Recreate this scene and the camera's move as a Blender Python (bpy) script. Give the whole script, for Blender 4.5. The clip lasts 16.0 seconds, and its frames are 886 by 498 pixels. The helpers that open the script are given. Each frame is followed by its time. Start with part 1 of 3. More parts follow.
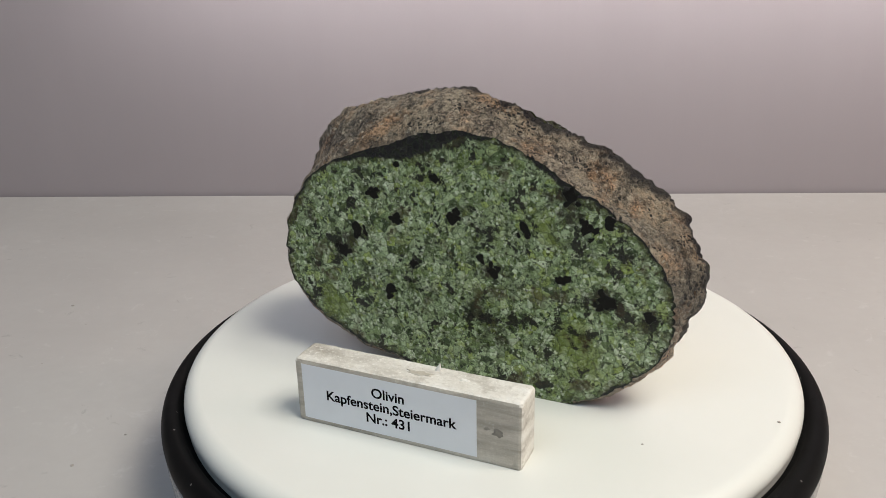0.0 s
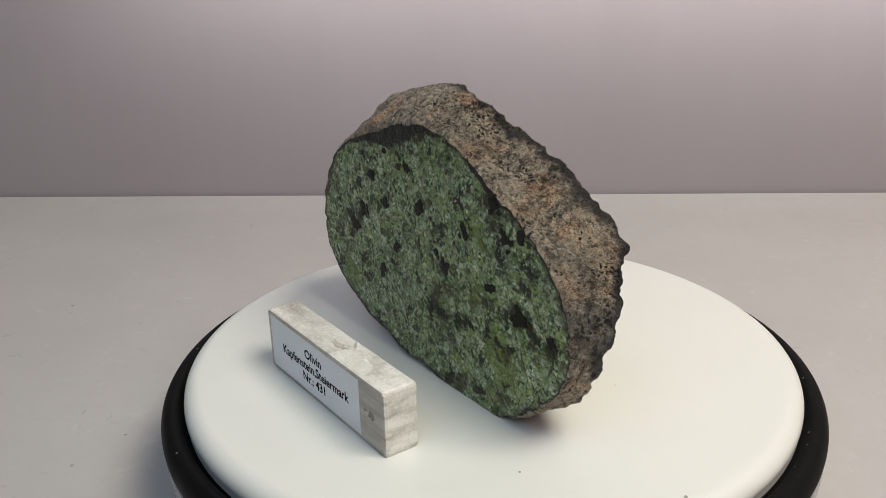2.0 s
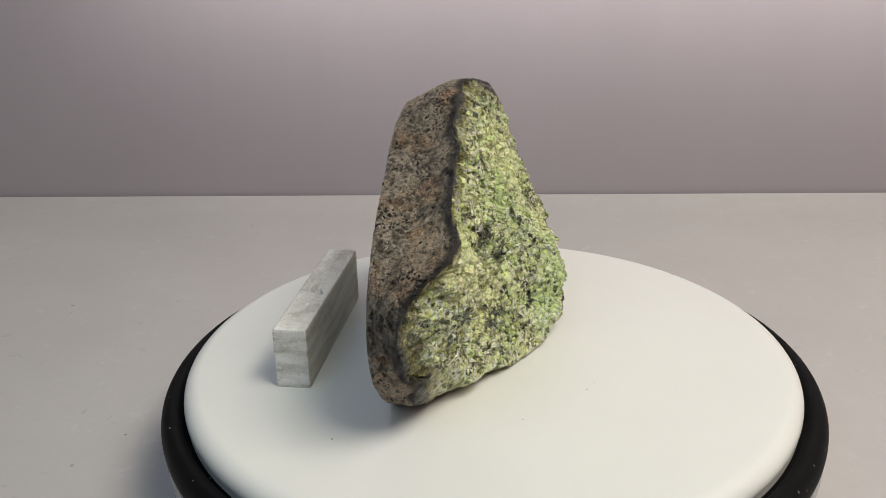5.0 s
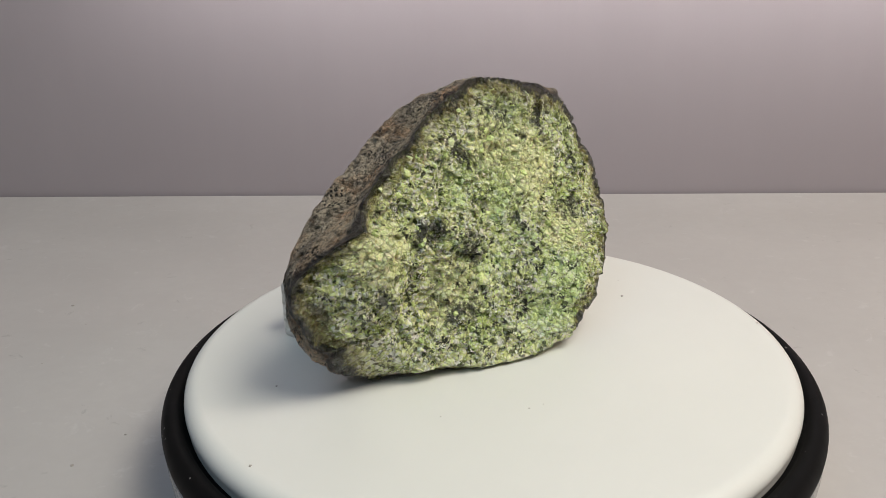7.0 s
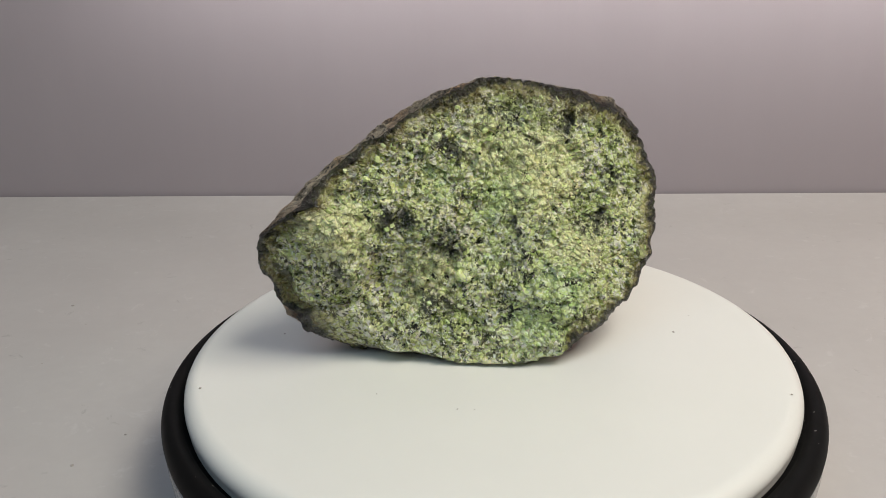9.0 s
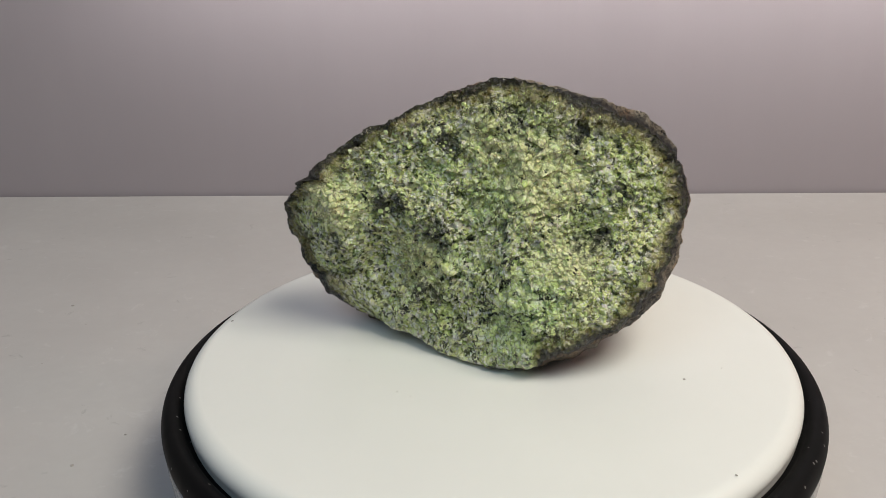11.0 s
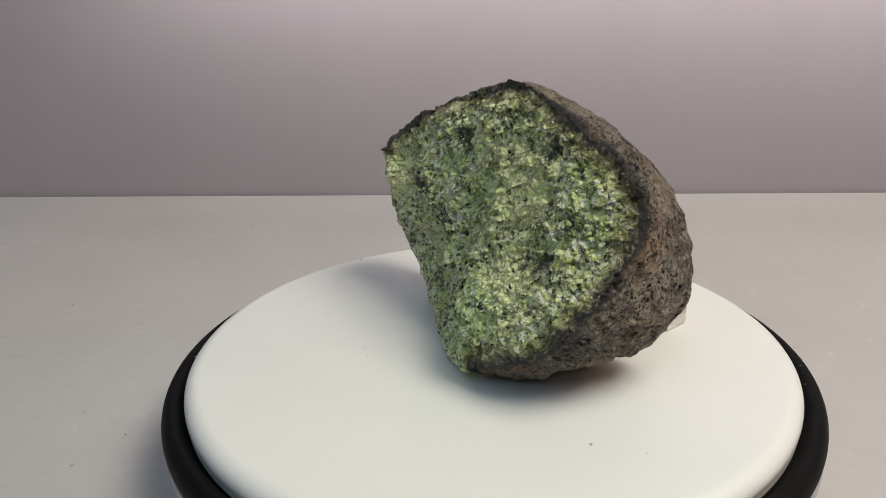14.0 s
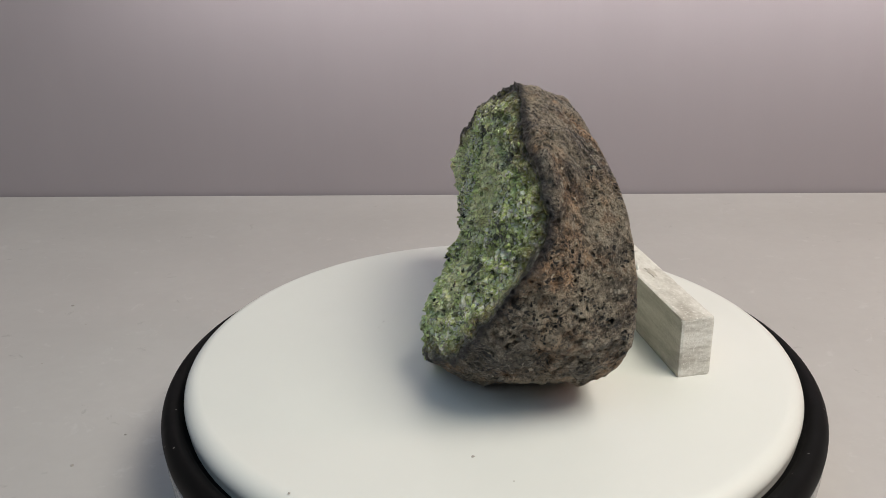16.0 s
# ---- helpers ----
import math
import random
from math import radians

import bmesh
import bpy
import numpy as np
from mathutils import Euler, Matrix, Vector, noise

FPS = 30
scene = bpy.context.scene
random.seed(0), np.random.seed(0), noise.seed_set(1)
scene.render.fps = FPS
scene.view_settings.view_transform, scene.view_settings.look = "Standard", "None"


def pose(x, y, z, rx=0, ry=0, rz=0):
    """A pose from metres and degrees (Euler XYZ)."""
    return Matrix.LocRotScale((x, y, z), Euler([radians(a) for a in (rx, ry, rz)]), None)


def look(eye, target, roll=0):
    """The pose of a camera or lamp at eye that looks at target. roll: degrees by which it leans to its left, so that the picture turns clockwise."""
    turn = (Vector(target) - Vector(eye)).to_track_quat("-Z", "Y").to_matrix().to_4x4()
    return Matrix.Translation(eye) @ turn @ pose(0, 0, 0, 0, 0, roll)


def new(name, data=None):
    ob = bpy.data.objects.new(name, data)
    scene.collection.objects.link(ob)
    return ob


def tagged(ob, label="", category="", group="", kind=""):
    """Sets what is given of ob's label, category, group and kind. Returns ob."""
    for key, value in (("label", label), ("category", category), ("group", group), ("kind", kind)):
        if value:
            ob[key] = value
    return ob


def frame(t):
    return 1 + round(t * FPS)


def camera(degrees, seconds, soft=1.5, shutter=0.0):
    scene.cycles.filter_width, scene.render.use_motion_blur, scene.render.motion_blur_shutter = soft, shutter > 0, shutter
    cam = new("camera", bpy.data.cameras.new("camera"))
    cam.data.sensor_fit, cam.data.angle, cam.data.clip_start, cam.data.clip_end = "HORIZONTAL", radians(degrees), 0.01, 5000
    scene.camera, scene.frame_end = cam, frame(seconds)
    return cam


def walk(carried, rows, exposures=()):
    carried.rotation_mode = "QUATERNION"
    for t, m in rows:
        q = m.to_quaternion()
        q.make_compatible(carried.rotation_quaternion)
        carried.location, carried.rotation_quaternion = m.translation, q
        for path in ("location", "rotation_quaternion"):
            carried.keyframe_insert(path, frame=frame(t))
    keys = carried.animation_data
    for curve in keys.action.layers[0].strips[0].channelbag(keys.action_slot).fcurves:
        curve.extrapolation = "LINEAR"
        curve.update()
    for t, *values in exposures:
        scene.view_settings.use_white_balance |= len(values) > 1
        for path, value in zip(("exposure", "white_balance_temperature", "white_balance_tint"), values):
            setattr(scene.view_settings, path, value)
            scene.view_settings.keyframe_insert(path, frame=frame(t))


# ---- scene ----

# A cut and broken green rock on a slowly turning display stand, before a plain backdrop.
# Metres; the stand's axis is the z axis, the top of its white plate is z = 0, the camera looks along +y.

MM = 0.001
SPIN = -14.711          # degrees a second, clockwise from above
CLIP = 16.0
DESK_Z = -0.040
WALL_Y = 0.296

cam = camera(53.82, CLIP, soft=0.7)
EYE = Vector((0.0, -0.26551, 0.13827))
AIM = EYE + Vector((-0.05160, 0.93110, -0.36128))
VIEW = look(EYE, AIM, -1.256)
walk(cam, [(0.0, VIEW), (CLIP, VIEW)],
     exposures=[(0.0, 0.16), (1.5, 0.10), (3.5, 0.02), (7.0, 0.0), (9.0, 0.0), (12.5, 0.03), (CLIP, 0.02)])


# ---------------------------------------------------------------- light
world = bpy.data.worlds.new("room_light")
scene.world = world
world.use_nodes = True
wbg = world.node_tree.nodes["Background"]
wbg.inputs["Color"].default_value = (0.75, 0.85, 1.0, 1)
wbg.inputs["Strength"].default_value = 0.05


def area_lamp(name, eye, target, size, watts, colour, size_y=None):
    data = bpy.data.lights.new(name, "AREA")
    data.energy, data.color, data.size = watts, colour, size
    if size_y:
        data.shape, data.size_y = "RECTANGLE", size_y
    ob = new(name, data)
    ob.matrix_world = look(eye, target)
    return ob


area_lamp("overhead_softbox", (0.42, -0.27, 0.84), (0.0, 0.0, 0.02), 0.52, 8.6, (1.0, 0.96, 0.84), 0.42)
# Added lamp, out of view, that brightens the upper backdrop into a gradient.
area_lamp("backdrop_fill", (0.09, 0.20, 0.14), (0.09, 0.296, 0.165), 0.62, 0.54, (1.0, 0.95, 0.95), 0.03)
# Added bluish fill from the front left; no opening in the walls supplies it.
area_lamp("cool_fill", (-0.30, -0.66, 0.92), (0.0, 0.0, 0.02), 0.8, 3.4, (0.54, 0.75, 0.97), 0.8)
# Unseen warm source, added to tint the right of the backdrop pink.
area_lamp("warm_wall_fill", (0.75, -0.10, 0.50), (0.45, 0.30, 0.16), 0.15, 0.70, (1.0, 0.54, 0.46))


# ---------------------------------------------------------------- materials
def material(name):
    m = bpy.data.materials.new(name)
    m.use_nodes = True
    nt = m.node_tree
    return m, nt, nt.nodes["Principled BSDF"]


def node(nt, kind, links=(), **values):
    n = nt.nodes.new(kind)
    for key, value in values.items():
        if key.startswith("in_"):
            n.inputs[key[3:].replace("_", " ")].default_value = value
        elif key == "data_type":
            n.data_type = value
        elif key == "operation":
            n.operation = value
        elif key == "feature":
            n.feature = value
        elif key == "blend_type":
            n.blend_type = value
        elif key == "attribute_name":
            n.attribute_name = value
    for socket, source in links:
        nt.links.new(source, n.inputs[socket])
    return n


def coords(nt):
    return node(nt, "ShaderNodeTexCoord").outputs["Object"]


def noise_at(nt, at, scale, detail=4.0, rough=0.6):
    n = node(nt, "ShaderNodeTexNoise", [("Vector", at)], in_Scale=scale, in_Detail=detail, in_Roughness=rough)
    return n.outputs["Fac"]


def cells(nt, at, scale, feature="F1", rnd=1.0):
    return node(nt, "ShaderNodeTexVoronoi", [("Vector", at)], feature=feature, in_Scale=scale, in_Randomness=rnd)


def ramp(nt, fac, stops, hard=False):
    r = nt.nodes.new("ShaderNodeValToRGB")
    nt.links.new(fac, r.inputs["Fac"])
    el = r.color_ramp.elements
    if hard:
        r.color_ramp.interpolation = "CONSTANT"
    while len(el) < len(stops):
        el.new(0.5)
    for e, (pos, col) in zip(el, stops):
        e.position = pos
        e.color = (*col, 1) if len(col) == 3 else col
    return r.outputs["Color"]


def grey(nt, fac, lo, hi, a=0.0, b=1.0):
    n = nt.nodes.new("ShaderNodeMapRange")
    nt.links.new(fac, n.inputs["Value"])
    for key, value in (("From Min", lo), ("From Max", hi), ("To Min", a), ("To Max", b)):
        n.inputs[key].default_value = value
    return n.outputs["Result"]


def mix(nt, fac, a, b, kind="MIX"):
    n = nt.nodes.new("ShaderNodeMix")
    n.data_type, n.blend_type = "RGBA", kind
    if isinstance(fac, float):
        n.inputs[0].default_value = fac
    else:
        nt.links.new(fac, n.inputs[0])
    for i, value in ((6, a), (7, b)):
        if isinstance(value, tuple):
            n.inputs[i].default_value = (*value, 1)
        else:
            nt.links.new(value, n.inputs[i])
    return n.outputs[2]


def maths(nt, op, a, b=0.0):
    n = node(nt, "ShaderNodeMath", operation=op)
    for i, value in ((0, a), (1, b)):
        if isinstance(value, (int, float)):
            n.inputs[i].default_value = value
        else:
            nt.links.new(value, n.inputs[i])
    return n.outputs[0]


def relief(nt, height, depth, strength=1.0, normal=None):
    links = [("Height", height)] + ([("Normal", normal)] if normal else [])
    return node(nt, "ShaderNodeBump", links, in_Strength=strength, in_Distance=depth).outputs["Normal"]


def tilted(nt, colour, amount):
    """The surface normal, tipped at random by each cell's own colour: crystal facets."""
    centred = node(nt, "ShaderNodeVectorMath", [(0, colour)], operation="SUBTRACT")
    centred.inputs[1].default_value = (0.5, 0.5, 0.5)
    scaled = node(nt, "ShaderNodeVectorMath", [(0, centred.outputs[0])], operation="SCALE")
    scaled.inputs["Scale"].default_value = amount
    geo = node(nt, "ShaderNodeNewGeometry")
    added = node(nt, "ShaderNodeVectorMath", [(0, geo.outputs["Normal"]), (1, scaled.outputs[0])], operation="ADD")
    return node(nt, "ShaderNodeVectorMath", [(0, added.outputs[0])], operation="NORMALIZE").outputs[0]


def warped(nt, at, scale, amount):
    n = node(nt, "ShaderNodeTexNoise", [("Vector", at)], in_Scale=scale, in_Detail=2.0)
    c = node(nt, "ShaderNodeVectorMath", [(0, n.outputs["Color"])], operation="SUBTRACT")
    c.inputs[1].default_value = (0.5, 0.5, 0.5)
    s = node(nt, "ShaderNodeVectorMath", [(0, c.outputs[0])], operation="SCALE")
    s.inputs["Scale"].default_value = amount
    return node(nt, "ShaderNodeVectorMath", [(0, at), (1, s.outputs[0])], operation="ADD").outputs[0]


def patches(nt, at, spots):
    """Distance in mm outside the nearest of some ragged round mineral patches (x, y, z, radius in mm)."""
    bent = warped(nt, warped(nt, at, 95.0, 0.016), 420.0, 0.007)
    least = None
    for x, y, z, r in spots:
        far = node(nt, "ShaderNodeVectorMath", [(0, bent)], operation="DISTANCE")
        far.inputs[1].default_value = ((x + 4.0) * MM, y * MM, z * MM)
        gap = maths(nt, "SUBTRACT", far.outputs["Value"], r * MM)
        least = gap if least is None else maths(nt, "MINIMUM", least, gap)
    return maths(nt, "MULTIPLY", least, 1000.0)


def plain_material(name, colour, rough, vary=0.06, scale=40.0, bump=0.0001, bump_scale=600.0, metallic=0.0):
    m, nt, b = material(name)
    at = coords(nt)
    n1 = noise_at(nt, at, scale)
    dark = tuple(c * (1 - vary) for c in colour)
    light = tuple(min(1, c * (1 + vary)) for c in colour)
    nt.links.new(ramp(nt, n1, [(0.3, dark), (0.7, light)]), b.inputs["Base Color"])
    n2 = noise_at(nt, at, bump_scale)
    nt.links.new(grey(nt, n2, 0.3, 0.7, rough - 0.05, rough + 0.05), b.inputs["Roughness"])
    nt.links.new(relief(nt, n2, bump, 0.5), b.inputs["Normal"])
    b.inputs["Metallic"].default_value = metallic
    return m


def desk_material():
    m, nt, b = material("matt_grey_tabletop")
    at = coords(nt)
    big, fine = noise_at(nt, at, 9.0), noise_at(nt, at, 160.0)
    base = ramp(nt, big, [(0.3, (0.440, 0.417, 0.406)), (0.7, (0.485, 0.462, 0.450))])
    base = mix(nt, grey(nt, fine, 0.35, 0.62, 0.0, 0.25), base, (0.42, 0.392, 0.385))
    scuff = noise_at(nt, warped(nt, at, 30.0, 0.03), 75.0, 5.0, 0.75)
    base = mix(nt, grey(nt, scuff, 0.60, 0.68, 0.0, 0.35), base, (0.56, 0.54, 0.53))
    base = mix(nt, grey(nt, scuff, 0.30, 0.36, 0.4, 0.0), base, (0.29, 0.27, 0.265))
    nt.links.new(base, b.inputs["Base Color"])
    b.inputs["Roughness"].default_value = 0.62
    nt.links.new(relief(nt, fine, 0.0004, 0.25), b.inputs["Normal"])
    return m


def wall_material():
    m, nt, b = material("mauve_grey_backdrop_paper")
    at = coords(nt)
    big = noise_at(nt, at, 5.0)
    streak = node(nt, "ShaderNodeMapping", [("Vector", at)])
    streak.inputs["Scale"].default_value = (60, 60, 5)
    fibre = noise_at(nt, streak.outputs[0], 1.0, 5.0)
    base = ramp(nt, big, [(0.3, (0.308, 0.273, 0.288)), (0.7, (0.336, 0.298, 0.313))])
    base = mix(nt, grey(nt, fibre, 0.35, 0.65, 0.0, 0.12), base, (0.285, 0.247, 0.265))
    nt.links.new(base, b.inputs["Base Color"])
    b.inputs["Roughness"].default_value = 0.85
    nt.links.new(relief(nt, fibre, 0.0003, 0.2), b.inputs["Normal"])
    return m


def crust_material():
    m, nt, b = material("vesicular_brown_basalt")
    at = coords(nt)
    bent = warped(nt, at, 420.0, 0.0016)
    big, mid, fine = noise_at(nt, at, 38.0, 3.0), noise_at(nt, bent, 210.0, 6.0, 0.8), noise_at(nt, at, 620.0, 4.0, 0.85)
    grain, speck = cells(nt, bent, 520.0), cells(nt, bent, 1150.0)
    g1 = node(nt, "ShaderNodeSeparateColor", [("Color", grain.outputs["Color"])]).outputs[0]
    g2 = node(nt, "ShaderNodeSeparateColor", [("Color", speck.outputs["Color"])]).outputs[0]
    tone = maths(nt, "ADD", maths(nt, "MULTIPLY", mid, 0.82), maths(nt, "ADD", maths(nt, "MULTIPLY", g1, 0.05), maths(nt, "MULTIPLY", g2, 0.13)))
    base = ramp(nt, tone, [(0.32, (0.014, 0.012, 0.011)), (0.40, (0.155, 0.124, 0.094)), (0.48, (0.42, 0.345, 0.26)), (0.57, (0.66, 0.56, 0.43)), (0.68, (0.85, 0.76, 0.60))])
    warm = noise_at(nt, warped(nt, at, 60.0, 0.01), 55.0, 3.0)
    base = mix(nt, grey(nt, warm, 0.48, 0.60, 0.0, 0.85), base, (1.22, 0.88, 0.64), "MULTIPLY")
    pale = noise_at(nt, at, 62.0, 3.0)
    base = mix(nt, grey(nt, pale, 0.48, 0.60, 0.0, 0.62), base, (0.72, 0.62, 0.46))
    # Crust gets darker towards the back and the left end.
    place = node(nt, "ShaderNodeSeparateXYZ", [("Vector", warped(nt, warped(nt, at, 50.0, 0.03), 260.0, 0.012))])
    back_and_end = maths(nt, "MAXIMUM", grey(nt, place.outputs[1], 0.012, 0.030, 0.0, 0.55), grey(nt, place.outputs[0], -0.041, -0.011, 0.55, 0.0))
    base = mix(nt, back_and_end, base, (0.52, 0.49, 0.46), "MULTIPLY")
    base = mix(nt, grey(nt, maths(nt, "ADD", maths(nt, "MULTIPLY", big, 0.7), maths(nt, "MULTIPLY", mid, 0.3)), 0.41, 0.52, 0.68, 0.0), base, (0.055, 0.043, 0.035))
    base = mix(nt, grey(nt, fine, 0.40, 0.47, 0.85, 0.0), base, (0.025, 0.021, 0.018))
    base = mix(nt, grey(nt, fine, 0.55, 0.62, 0.0, 0.5), base, (0.78, 0.69, 0.55))
    pits = cells(nt, warped(nt, bent, 300.0, 0.003), 700.0)
    where = grey(nt, noise_at(nt, at, 90.0, 2.0), 0.47, 0.58, 0.02, 0.36)
    hole = grey(nt, maths(nt, "SUBTRACT", pits.outputs["Distance"], where), -0.06, 0.02, 1.0, 0.0)
    base = mix(nt, hole, base, (0.012, 0.011, 0.012))
    rust = noise_at(nt, warped(nt, at, 130.0, 0.008), 100.0, 4.0, 0.7)
    base = mix(nt, grey(nt, rust, 0.57, 0.66, 0.0, 0.35), base, (0.42, 0.22, 0.11))
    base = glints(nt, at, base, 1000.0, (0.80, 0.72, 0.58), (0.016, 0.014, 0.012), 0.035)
    rim = node(nt, "ShaderNodeAttribute", attribute_name="rim")
    seam = maths(nt, "SUBTRACT", rim.outputs["Fac"], maths(nt, "MULTIPLY", noise_at(nt, at, 70.0, 5.0, 0.7), 7.0))
    base = mix(nt, grey(nt, seam, -2.5, -0.5, 0.9, 0.0), base, (0.014, 0.014, 0.020))
    nt.links.new(base, b.inputs["Base Color"])
    nt.links.new(grey(nt, mid, 0.3, 0.7, 0.28, 0.65), b.inputs["Roughness"])
    b.inputs["Specular IOR Level"].default_value = 0.75
    height = maths(nt, "ADD", maths(nt, "MULTIPLY", mid, 0.9), maths(nt, "ADD", maths(nt, "MULTIPLY", fine, 0.8), maths(nt, "MULTIPLY", g2, 0.15)))
    height = maths(nt, "SUBTRACT", height, maths(nt, "MULTIPLY", hole, 0.6))
    nt.links.new(relief(nt, height, 0.0075, 1.0), b.inputs["Normal"])
    return m


def grain_colours(nt, at, stops, scale):
    """Random crystal grains of two sizes with a colour each; also the cells' random colours."""
    bent = warped(nt, warped(nt, at, 240.0, 0.0022), 800.0, 0.0010)
    big, small = cells(nt, bent, scale), cells(nt, bent, scale * 2.1)
    pick = maths(nt, "GREATER_THAN", noise_at(nt, at, scale * 0.35, 2.0), 0.5)
    tone = mix(nt, pick, big.outputs["Color"], small.outputs["Color"])
    one = node(nt, "ShaderNodeSeparateColor", [("Color", tone)])
    return ramp(nt, one.outputs[0], stops), tone, one.outputs[1], bent


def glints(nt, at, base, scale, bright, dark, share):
    """Tiny specks over a base colour: bright ones are painted-in glints, dark ones crystals."""
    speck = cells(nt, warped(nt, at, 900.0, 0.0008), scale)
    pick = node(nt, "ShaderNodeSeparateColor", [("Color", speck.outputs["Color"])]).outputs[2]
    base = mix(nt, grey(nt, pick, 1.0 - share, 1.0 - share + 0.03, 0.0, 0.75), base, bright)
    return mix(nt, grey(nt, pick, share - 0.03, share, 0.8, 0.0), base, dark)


def cut_face_material():
    m, nt, b = material("sawn_green_peridotite")
    at = coords(nt)
    base, tone, other, bent = grain_colours(nt, at, [(0.04, (0.050, 0.080, 0.030)), (0.16, (0.18, 0.26, 0.095)), (0.45, (0.335, 0.44, 0.235)),
                                      (0.70, (0.44, 0.55, 0.33)), (0.86, (0.31, 0.41, 0.10)), (0.97, (0.58, 0.68, 0.47))], 360.0)
    fine = noise_at(nt, at, 900.0, 4.0, 0.85)
    shade = noise_at(nt, warped(nt, at, 150.0, 0.006), 90.0, 4.0, 0.7)
    base = mix(nt, grey(nt, shade, 0.36, 0.47, 0.6, 0.0), base, (0.060, 0.075, 0.032))
    olive = noise_at(nt, at, 45.0, 3.0)
    base = mix(nt, grey(nt, olive, 0.56, 0.66, 0.0, 0.5), base, (0.19, 0.25, 0.06))
    base = mix(nt, grey(nt, fine, 0.56, 0.62, 0.0, 0.5), base, (0.62, 0.72, 0.52))
    base = mix(nt, grey(nt, fine, 0.39, 0.45, 0.85, 0.0), base, (0.008, 0.014, 0.005))
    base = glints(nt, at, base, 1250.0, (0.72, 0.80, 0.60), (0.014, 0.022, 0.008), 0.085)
    glassy = noise_at(nt, warped(nt, at, 200.0, 0.004), 120.0, 3.0)
    base = mix(nt, grey(nt, glassy, 0.61, 0.66, 0.0, 0.6), base, (0.13, 0.20, 0.035))
    lime = patches(nt, at, ((-45.6, 0, 20.5, 6), (25.7, 0, 54, 3.5), (34, 0, 23, 6), (-12, 0, 66, 4), (38, 0, 17, 5)))
    base = mix(nt, grey(nt, lime, -1.5, 1.5, 0.7, 0.0), base, (0.19, 0.25, 0.045))
    brown = patches(nt, at, ((-41, 0, 40, 6), (9, 0, 39, 5), (31, 0, 62, 5), (6, 0, 25, 5.5), (9.5, 0, 16, 4), (43, 0, 36, 5), (54, 0, 31, 5), (-29, 0, 60, 4), (1, 0, 56, 3.5), (-50, 0, 50, 4)))
    base = mix(nt, grey(nt, maths(nt, "ADD", brown, maths(nt, "MULTIPLY", noise_at(nt, bent, 330.0, 4.0, 0.8), 14.0)), 4.0, 7.5, 0.92, 0.0), base, (0.022, 0.018, 0.008))
    mottle = noise_at(nt, bent, 190.0, 5.0, 0.75)
    base = mix(nt, grey(nt, mottle, 0.36, 0.46, 0.7, 0.0), base, (0.22, 0.25, 0.16), "MULTIPLY")
    spots = noise_at(nt, bent, 110.0, 6.0, 0.72)
    base = mix(nt, grey(nt, spots, 0.555, 0.58, 0.0, 0.97), base, (0.006, 0.006, 0.004))
    rust = noise_at(nt, bent, 80.0, 4.0)
    base = mix(nt, grey(nt, rust, 0.57, 0.64, 0.0, 0.7), base, (0.060, 0.038, 0.014))
    rim = node(nt, "ShaderNodeAttribute", attribute_name="rim")
    edge = maths(nt, "SUBTRACT", rim.outputs["Fac"], maths(nt, "MULTIPLY", noise_at(nt, at, 170.0, 6.0, 0.8), 6.5))
    ragged = maths(nt, "SUBTRACT", rim.outputs["Fac"], maths(nt, "MULTIPLY", noise_at(nt, bent, 130.0, 6.0, 0.8), 22.0))
    base = mix(nt, grey(nt, ragged, -10.0, -7.0, 0.7, 0.0), base, (0.050, 0.044, 0.014))
    base = mix(nt, grey(nt, edge, -1.9, -1.2, 1.0, 0.0), base, (0.006, 0.006, 0.008))
    gaps = cells(nt, bent, 360.0, "DISTANCE_TO_EDGE").outputs["Distance"]
    base = mix(nt, grey(nt, gaps, 0.0, 0.09, 0.55, 0.0), base, (0.024, 0.038, 0.014))
    nt.links.new(base, b.inputs["Base Color"])
    nt.links.new(grey(nt, other, 0.0, 1.0, 0.18, 0.6), b.inputs["Roughness"])
    b.inputs["Specular IOR Level"].default_value = 0.22
    b.inputs["Coat Weight"].default_value = 0.30
    b.inputs["Coat Roughness"].default_value = 0.08
    height = maths(nt, "ADD", maths(nt, "MINIMUM", gaps, 0.2), maths(nt, "MULTIPLY", fine, 0.5))
    nt.links.new(relief(nt, height, 0.0014, 0.9, tilted(nt, tone, 0.5)), b.inputs["Normal"])
    return m


